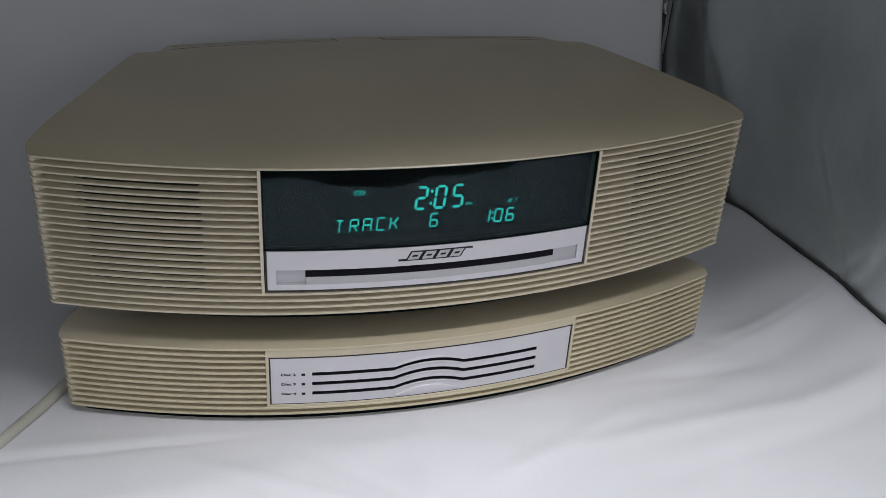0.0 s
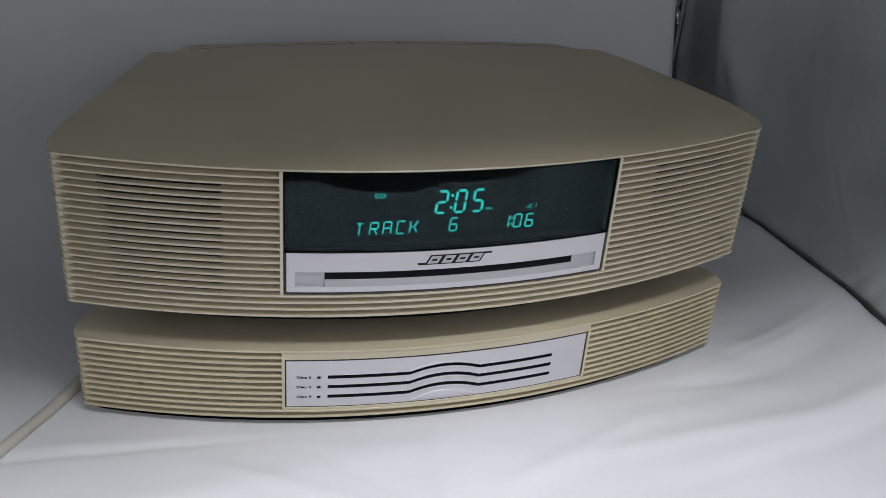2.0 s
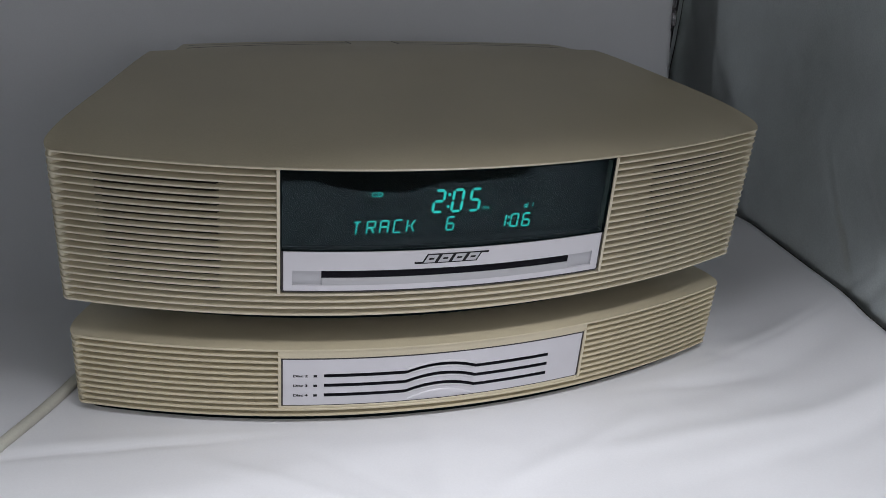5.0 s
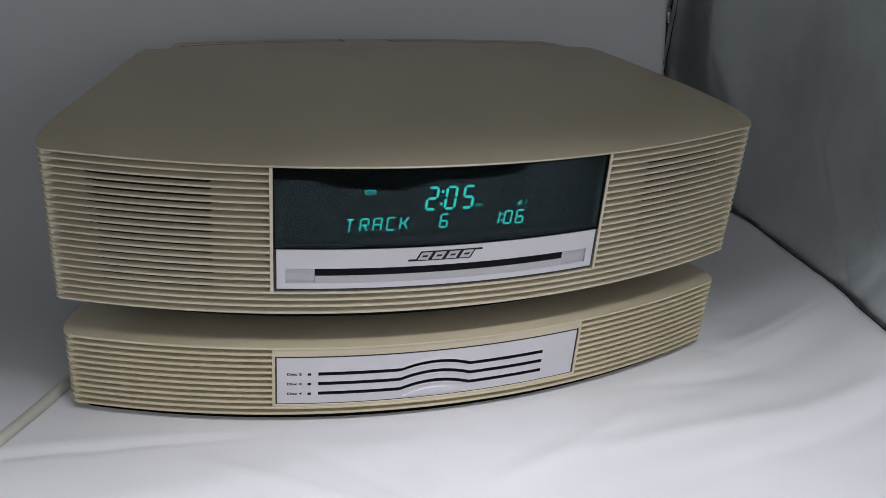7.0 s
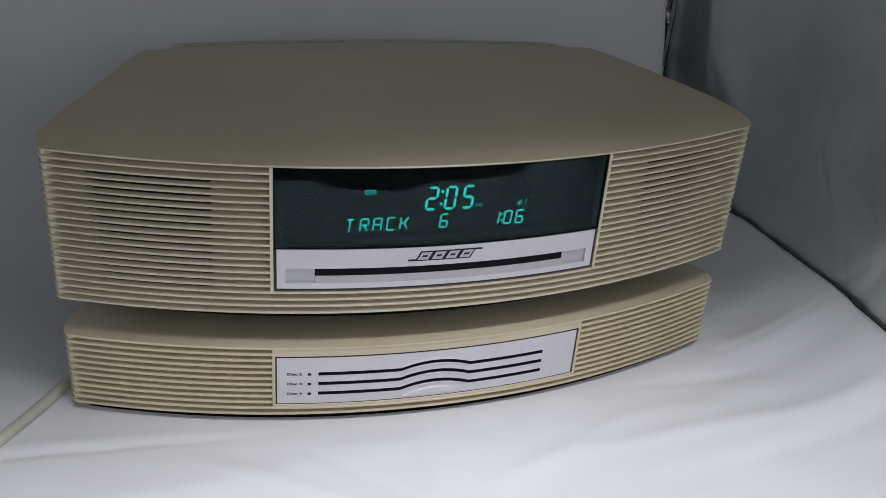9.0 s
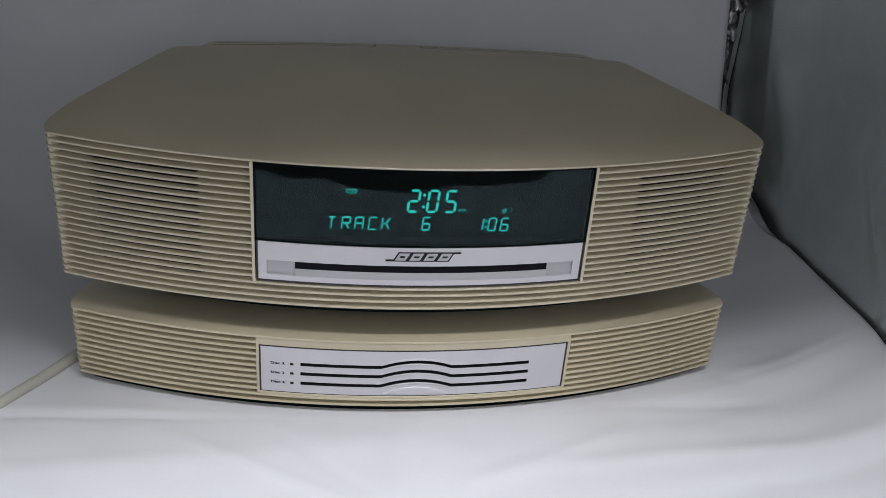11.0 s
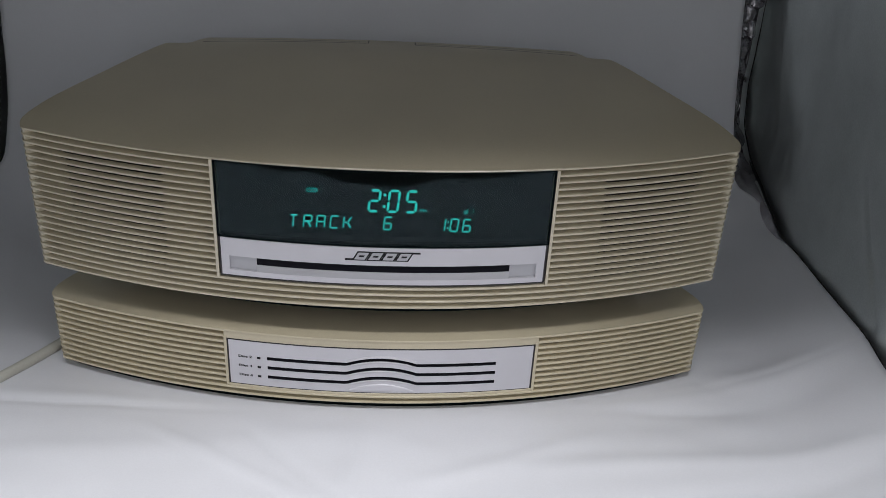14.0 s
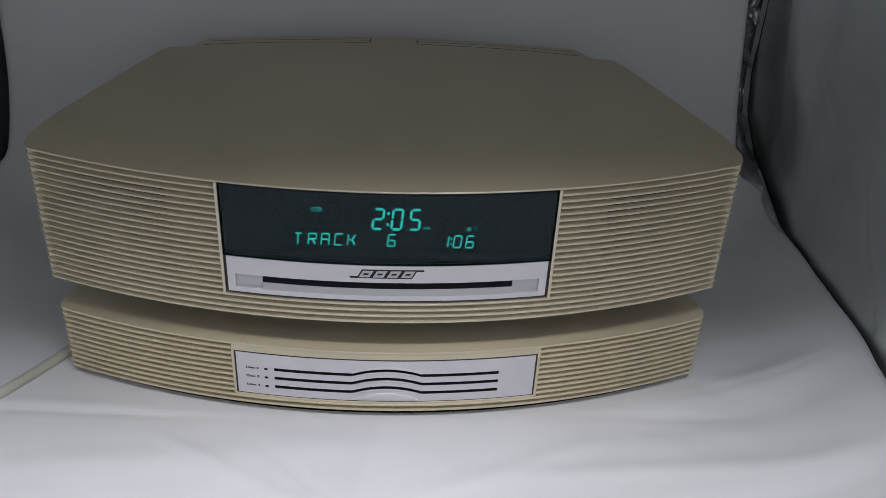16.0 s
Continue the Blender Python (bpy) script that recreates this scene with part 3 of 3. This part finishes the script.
    for i in range(41):
        x = (-17.5 + 35.0 * i / 40) * m
        u = abs(x) / (17.5 * m)
        h = 14.9 * m + 4.2 * m * (1 - u * u)
        rows.append([CHANGER.at(x, dd * m, z) for dd, z in ((0.72, 14.5 * m), (0.2, 14.7 * m), (0.1, max(h - 0.9 * m, 14.8 * m)), (0.3, max(h - 0.3 * m, 14.9 * m)), (0.72, max(h, 15.0 * m)))])
    part("thumb_ledge", grid_mesh(rows), SILVER, panel, "raised half-moon ledge")
    rows = []
    for i in range(41):
        x = (-19.0 + 38.4 * i / 40) * m
        h = 33.2 * m + arch(x)
        rows.append([CHANGER.at(x, dd * m, z) for dd, z in ((0.72, h - 0.6 * m), (0.1, h - 0.35 * m), (0.25, h + 0.3 * m), (0.72, h + 0.8 * m))])
    part("slot_brow", grid_mesh(rows), SILVER, panel)
    for c in mids:
        rows = []
        for i in range(33):
            x = (-17.5 + 35.4 * i / 32) * m
            h = c + arch(x) - half
            rows.append([CHANGER.at(x, dd * m, z) for dd, z in ((0.72, h - 1.5 * m), (0.42, h - 0.9 * m), (0.25, h - 0.25 * m), (0.45, h - 0.02 * m), (1.2, h + 0.02 * m))])
        part("slot_ledge", grid_mesh(rows), SILVER, panel)
    for c, digit in zip(mids, ("4", "3", "2")):
        part("indicator", bar(CHANGER, -67.0 * m, -65.2 * m, c - 0.75 * m, c + 0.60 * m, 0.55 * m, 0.72 * m, 2), INK, panel, "small dark indicator window")
        bm = text_mesh("Disc " + digit, 2.5 * m, 0.035)
        for v in bm.verts:
            x = -73.6 * m + v.co.x * 1.16
            v.co = CHANGER.at(x, 0.62 * m, c + v.co.z * 0.8)
        part("slot_label", bm, INK, panel, "small dark printed slot label", False)
    # black block put under the rim in place of its contact shadow
    part("underside", prism([(x * 0.966, y * 0.962 + 0.0030) for x, y in outline], 0.8 * m, 6.0 * m), BACKING, ch, "black block standing for the shade under the changer")
    for x, y in ((-0.11, 0.0), (0.11, 0.0), (-0.1, 0.11), (0.1, 0.11)):
        bm = bmesh.new()
        bmesh.ops.create_cone(bm, cap_ends=True, segments=20, radius1=0.010, radius2=0.011, depth=0.0034, matrix=Matrix.Translation((x, y, 0.0018)))
        part("foot", bm, RUBBER, ch, "black rubber foot")
    return ch


# ---------------------------------------------------------------- the photo tent: cloth, lining, hem, table, room
def fold(x, y, a, b, width, height):
    """A soft ridge in the cloth along the line a to b."""
    a, b, q = Vector(a), Vector(b), Vector((x, y))
    t = min(max((q - a).dot(b - a) / (b - a).length_squared, -0.3), 1.3)
    d = (q - a - (b - a) * t).length
    ends = smooth(-0.3, 0.1, t) * (1 - smooth(0.9, 1.3, t))
    return height * ends * math.exp(-(d / width) ** 2)


# soft ridges and thin creases of the sheet: from, to, width, height
FOLDS = [((0.120, -0.0190), (0.270, 0.0060), 0.0095, 0.0026), ((0.215, -0.0100), (0.285, 0.0180), 0.0130, 0.0022), ((0.105, -0.0290), (0.290, 0.0110), 0.0028, -0.0009), ((0.150, 0.0260), (0.262, 0.0420), 0.0040, 0.0008), ((0.085, -0.0310), (0.190, -0.0310), 0.0042, -0.0012), ((0.150, -0.0420), (0.300, -0.0100), 0.0085, -0.0013),
         ((-0.230, -0.0310), (-0.085, -0.0370), 0.0026, -0.0013), ((-0.260, -0.0250), (-0.085, -0.0310), 0.0050, 0.0009), ((-0.115, -0.0570), (-0.050, -0.0970), 0.0040, 0.0012), ((-0.065, -0.0600), (-0.020, -0.1050), 0.0030, -0.0009),
         ((-0.009, -0.0450), (-0.015, -0.0980), 0.0030, 0.0013), ((0.030, -0.0900), (0.110, -0.0560), 0.0060, 0.0012), ((-0.20, -0.075), (-0.04, -0.062), 0.010, 0.0011), ((0.090, -0.0780), (0.280, -0.0680), 0.0070, 0.0016), ((0.12, -0.110), (0.26, -0.088), 0.0080, -0.0012),
         ((0.12, -0.10), (0.26, -0.07), 0.02, 0.0016), ((-0.24, 0.02), (-0.20, 0.16), 0.02, 0.002), ((0.205, 0.06), (0.24, 0.20), 0.02, 0.0015)]


def rear_of(x):
    return 0.2480 + 0.0030 * x / 0.285


def cloth_point(x, s):
    """The sweep: s runs along the sheet from the front edge, over the floor and up the back."""
    yb, r = rear_of(x), 0.12
    flat = yb - r
    if s < flat:
        y, z, up = s, 0.0, 0.0
    elif s < flat + r * math.pi / 2:
        a = (s - flat) / r
        y, z, up = flat + r * math.sin(a), r * (1 - math.cos(a)), a / (math.pi / 2)
    else:
        z, up = r + s - flat - r * math.pi / 2, 1.0
        y = yb + 0.15 * (z - r)
    curl = 0.024 * smooth(0.205, 0.296, abs(x)) ** 1.4 * (1 - smooth(0.11, 0.215, y))
    z += curl
    edge = 1 - 0.8 * smooth(0.24, 0.28, abs(x))
    lump = noise.noise(Vector((x * 9, y * 9, 2.0))) * 0.0022 + noise.noise(Vector((x * 22, y * 26, 7.0))) * 0.0010 + noise.noise(Vector((x * 38, y * 46, 3.0))) * 0.0006 + noise.noise(Vector((x * 90, y * 80, 5.0))) * 0.00015
    under = smooth(0.0, 0.020, max(abs(x) - 0.186, CHANGER.y(min(abs(x), 0.1825)) - 0.003 - y))
    f = sum(fold(x, y, *q) for q in FOLDS)
    z += (lump + f) * edge * (1 - up) * under
    y += up * noise.noise(Vector((x * 6, s * 4, 1.0))) * 0.006
    y += (0.006 * math.sin(x * 31 + 1.9) + 0.003 * math.sin(x * 67)) * (1 - smooth(-0.33, -0.20, s))
    return (x, y, z)


def foot_bow(s):
    """How far the right wall's foot bows out and in along the sheet."""
    return 0.0024 * math.exp(-((s - 0.020) / 0.034) ** 2) - 0.0012 * math.exp(-((s - 0.115) / 0.030) ** 2)


def cloth_edges(s):
    """The sheet's left and right edges; the right one draws in where it hangs."""
    draw = 0.0175 * smooth(0.203, 0.222, s) + 0.004 * smooth(0.28, 0.37, s)
    return -0.2945 + 0.44 * draw, 0.2875 - draw + foot_bow(s)


# the tent's rear corner seam: along the sheet, then across, back and up
SEAM = [(0.08, 0.2880, 0.078, 0.0215), (0.13, 0.2890, 0.128, 0.0225), (0.17, 0.2895, 0.166, 0.0235), (0.20, 0.2910, 0.194, 0.0250), (0.22, 0.2945, 0.222, 0.0280), (0.24, 0.2932, 0.254, 0.0350),
        (0.27, 0.2926, 0.283, 0.0560), (0.30, 0.2926, 0.290, 0.0800), (0.33, 0.2924, 0.290, 0.1080), (0.36, 0.2926, 0.290, 0.1370), (0.40, 0.2915, 0.291, 0.1760), (0.90, 0.2915, 0.350, 0.6600)]


def seam_point(v):
    pts = []
    for w in (-0.008, -0.004, 0.0, 0.004, 0.008):
        pts.append([np.interp(v + w, [q[0] for q in SEAM], [q[k] for q in SEAM]) for k in (1, 2, 3)])
    return Vector([sum(q[k] for q in pts) / 5 for k in range(3)])


def crinkle(v, u, seed):
    """Crumpled foil-like fabric: ridged noise at two scales and a few sharp folds."""
    a = noise.noise(Vector((v * 38 + u * 2.0, u * 2.2, 9 + seed)))
    b = noise.noise(Vector((v * 95 - u * 3.0, u * 5.0, 4 + seed)))
    c = 0.0075 * (0.5 - abs(a)) + 0.0035 * (0.5 - abs(b))
    for v0, lean in ((0.262, 0.02), (0.283, -0.02), (0.305, 0.012), (0.322, -0.014), (0.338, 0.03), (0.352, -0.01), (0.371, 0.02), (0.395, 0.01)):
        c += 0.0045 * math.exp(-((v - v0 - lean * u) / 0.0012) ** 2)
    return c


def pleat(v, u):
    """Overlapping pleats, slanted to throw the lamp's glint at the camera: each juts forward at its foot and leans back
    to the next.
    """
    out = 0.0
    for v0, lean, size in ((0.244, 0.012, 0.012), (0.318, -0.010, 0.014), (0.336, 0.014, 0.012), (0.362, 0.012, 0.022), (0.388, -0.012, 0.020), (0.412, 0.008, 0.030)):
        t = (v - v0 - lean * u) / size
        if 0 < t < 1:
            out -= 0.55 * size * (1 - t) * smooth(0.0, 0.10, t)
    return out


# creases in the side lining: place, lean, depth, width, and the heights between which they run
WALL_CREASES = [(0.040, 0.070, 0.72, 0.0016, 0.0022, 0.040, 0.098), (0.024, 0.050, 0.50, 0.0012, 0.0050, 0.030, 0.075), (0.012, 0.098, 1.2, 0.0014, 0.0030, 0.080, 0.115), (-0.03, 0.08, -0.5, 0.0016, 0.006, 0.02, 0.12),
                (0.215, 0.115, 0.65, 0.0012, 0.0090, 0.08, 0.22), (0.125, 0.12, 1.6, 0.0005, 0.006, 0.06, 0.16), (0.010, 0.036, -0.8, 0.0012, 0.0040, 0.020, 0.050)]


def build_tent():
    rows = []
    along = [-0.332 + 0.008 * i for i in range(25)] + [-0.132 + 0.002 * i for i in range(81)] + [0.035 + 0.007 * i for i in range(122)]
    for s in along:
        lo, hi = cloth_edges(s)
        rows.append([cloth_point(lo + (hi - lo) * j / 160, s) for j in range(161)])
    ob = part("backdrop_cloth", grid_mesh(rows), CLOTH)
    tagged(ob, "white cotton backdrop cloth sweeping up behind the radio, softly creased", "cloth", kind="structure")
    mod = ob.modifiers.new("thickness", "SOLIDIFY")
    mod.thickness, mod.offset = 0.0012, -1
    # side linings
    for name, s in (("wall_east", 1), ("wall_west", -1)):
        rows = []
        for i in range(281):
            y = -0.31 + 0.70 * i / 280
            row = []
            for j in range(361 if s > 0 else 61):
                z = -0.001 + 0.62 * j / (360 if s > 0 else 60)
                fy = 0.228 + 0.6 * (z - 0.15) * (1 - smooth(0.2, 0.3, z)) + 0.014 * noise.noise(Vector((z * 16, 2, s)))
                low = 1 - smooth(0.04, 0.12, z)
                x = 0.303 - 0.013 * (1 - 0.45 * low) * ((min(max(y, 0.02), 0.22) - 0.075) / 0.12) ** 2
                x += 0.0115 * (1 - 0.4 * low) * smooth(fy - 0.035, fy + 0.05, y) * (1 - 0.8 * smooth(0.27, 0.36, y))
                x -= (0.0095 + 0.0010 * (1 - smooth(0.020, 0.062, z)) - foot_bow(y)) * (1 - smooth(0.09 + 0.08 * low, 0.215 + 0.04 * low, y))
                x -= 0.09 * max(z - 0.115, 0.0) * (1 - smooth(0.08, 0.215, y))
                x += 0.004 * noise.noise(Vector((y * 8, z * 5, 3 + s))) + 0.0012 * noise.noise(Vector((y * 26, z * 17, 5))) + 0.0004 * noise.noise(Vector((y * 75, z * 60, 8)))
                x -= 0.016 * (1 - smooth(-0.06, 0.09, y)) * smooth(-0.24, -0.08, y) * smooth(0.030, 0.110, z)
                for y0, z0, lean, deep, wide, lo, hi in WALL_CREASES:
                    g = (y - y0 - lean * (z - z0)) / wide
                    x += 0.6 * deep * smooth(lo - 0.02, lo + 0.01, z) * (1 - smooth(hi - 0.01, hi + 0.02, z)) * (math.exp(-g * g) - 0.5 * math.exp(-(g - 2.2) ** 2 / 3))
                row.append((s * x, y, z))
            rows.append(row)
        ob = part(name, grid_mesh(rows), LINING)
        tagged(ob, "grey silvery lining fabric of the photo tent, slightly creased", "wall", kind="structure")
        mod = ob.modifiers.new("thickness", "SOLIDIFY")
        mod.thickness, mod.offset = 0.002, 0
    part_ob = part("wall_north", box_mesh(-0.335, 0.335, 0.395, 0.399, 0, 0.62), LINING, smooth=False)
    tagged(part_ob, "grey silvery rear lining of the photo tent", "wall", kind="structure")
    # unseen roof; its slanted front edge is set to block the ceiling light
    roof = [(-0.335, 0.399), (-0.335, -0.280), (0.335, -0.243), (0.335, 0.399)]
    part_ob = part("ceiling", prism(roof, 0.621, 0.626), LINING, smooth=False)
    tagged(part_ob, "unseen grey silvery tent roof, cut to shade the radio top", "ceiling", kind="structure")
    # crinkled rear lining that shows past the cloth's upright edges, ending in a dark seam
    for s in (-1, 1):
        rows, cord, ribbon, outer = [], [], [], []
        last = None
        for i in range(461):
            v = -0.20 + 0.63 * i / 380 if i <= 380 else 0.43 + 0.47 * (i - 380) / 80
            lo, hi = cloth_edges(v)
            edge = Vector(cloth_point(hi if s > 0 else lo, v))
            a = edge + Vector((-s * 0.004, 0.0035, -0.0025))
            b = seam_point(v)
            b.x *= s
            b = (edge + Vector((s * 0.0008, 0.0, 0.0006))).lerp(b, smooth(0.13, 0.20, v))
            k = smooth(0.205, 0.25, v)
            b.x += 0.0011 * k * noise.noise(Vector((v * 30, 0, s)))
            row = []
            for j in range(25):
                u = j / 24
                q = a.lerp(b, u)
                q.y += k * (crinkle(v, u, s) + pleat(v, u)) * min(1.0, 5 * u, 5 * (1 - u))
                q.x += k * 0.0012 * noise.noise(Vector((v * 70, u * 5, 2 + s))) * min(1.0, 5 * (1 - u))
                row.append(q)
            rows.append(row)
            q = b + Vector((-s * 0.0006, -0.0015, 0.0004))
            t = (q - last).normalized() if last else Vector((0, 1, 0.05)).normalized()
            last = q
            n = t.cross(Vector((0.2, 0.3, 1.0)) if t.z < 0.7 else Vector((0, 1, 0))).normalized()
            w = t.cross(n)
            thick = (0.00050 + 0.00035 * smooth(0.06, 0.2, v)) * (0.8 + 0.4 * noise.noise(Vector((v * 45, 3, s))))
            cord.append([q + (n * math.cos(g) + w * math.sin(g)) * (thick + 0.0001) for g in [2 * math.pi * h / 8 for h in range(8)]])
            wide = 0.0042 * smooth(0.15, 0.26, v)
            far = q + Vector((s * 0.45 * wide, -0.0006 * smooth(0.15, 0.26, v) + 0.0006 * noise.noise(Vector((v * 60, 1, s))), 0.0))
            near = q + Vector((-s * wide, -0.0045 * smooth(0.15, 0.26, v) + 0.001 * noise.noise(Vector((v * 50, 4, s))), 0.0))
            ribbon.append([near.lerp(far, h / 4) + Vector((0, -0.0006 * math.sin(math.pi * h / 4), 0)) for h in range(5)])
            outer.append([far + (n * math.cos(g) + w * math.sin(g)) * (0.8 * thick + 0.0001) for g in [2 * math.pi * h / 8 for h in range(8)]])
        ob = part("rear_lining", grid_mesh(rows), HEM)
        tagged(ob, "dark silvery crinkled lining beside the backdrop cloth", "lining", "rear linings")
        mod = ob.modifiers.new("thickness", "SOLIDIFY")
        mod.thickness = 0.001
        part("corner_seam", grid_mesh(cord, closed_v=True, caps=True), BLACK, ob, "black corner seam")
        part("corner_seam", grid_mesh(outer, closed_v=True, caps=True), BLACK, ob, "black corner seam")
        part("seam_tape", grid_mesh(ribbon), LINING, ob, "grey tape between the corner seams")
    top = part("table", box_mesh(-0.75, 0.75, -0.60, 0.60, -0.045, -0.003, 0.004), TABLE)
    tagged(top, "dark wooden table under the photo tent", "table")
    for x in (-0.7, 0.7):
        for y in (-0.55, 0.55):
            part("leg", box_mesh(x - 0.03, x + 0.03, y - 0.03, y + 0.03, -0.75, -0.045, 0.003), TABLE, top)
    # plain room
    for name, box in (("floor", (-2.2, 2.2, -2.6, 1.6, -0.80, -0.75)), ("room_ceiling", (-2.2, 2.2, -2.6, 1.6, 1.85, 1.90)), ("room_wall_north", (-2.2, 2.2, 1.6, 1.65, -0.75, 1.85)),
                      ("room_wall_south", (-2.2, 2.2, -2.65, -2.6, -0.75, 1.85)), ("room_wall_east", (2.2, 2.25, -2.6, 1.6, -0.75, 1.85)), ("room_wall_west", (-2.25, -2.2, -2.6, 1.6, -0.75, 1.85))):
        ob = part(name, box_mesh(*box), ROOM, smooth=False)
        tagged(ob, "plain grey-white painted room surface", "room", kind="structure")


def build_cord():
    """The mains cord that leaves from behind the changer."""
    pts = catmull([(-0.100, 0.150, 0.020), (-0.135, 0.120, 0.006), (-0.163, 0.070, 0.0036), (-0.1915, 0.0160, 0.0036), (-0.2170, -0.0225, 0.0038), (-0.250, -0.075, 0.009), (-0.275, -0.135, 0.018), (-0.283, -0.20, 0.024)], 8)
    rows = []
    for i, q in enumerate(pts):
        t = (pts[min(i + 1, len(pts) - 1)] - pts[max(i - 1, 0)]).normalized()
        n = Vector((t.y, -t.x, 0)).normalized()
        u = t.cross(n).normalized()
        rows.append([q + (n * math.cos(a) + u * math.sin(a)) * 0.0031 for a in [2 * math.pi * k / 16 for k in range(16)]])
    ob = part("power_cord", grid_mesh(rows, closed_v=True, caps=True), CORD)
    tagged(ob, "thick grey-white power cord lying on the cloth", "cord")


build_tent()
build_changer()
build_radio()
build_cord()
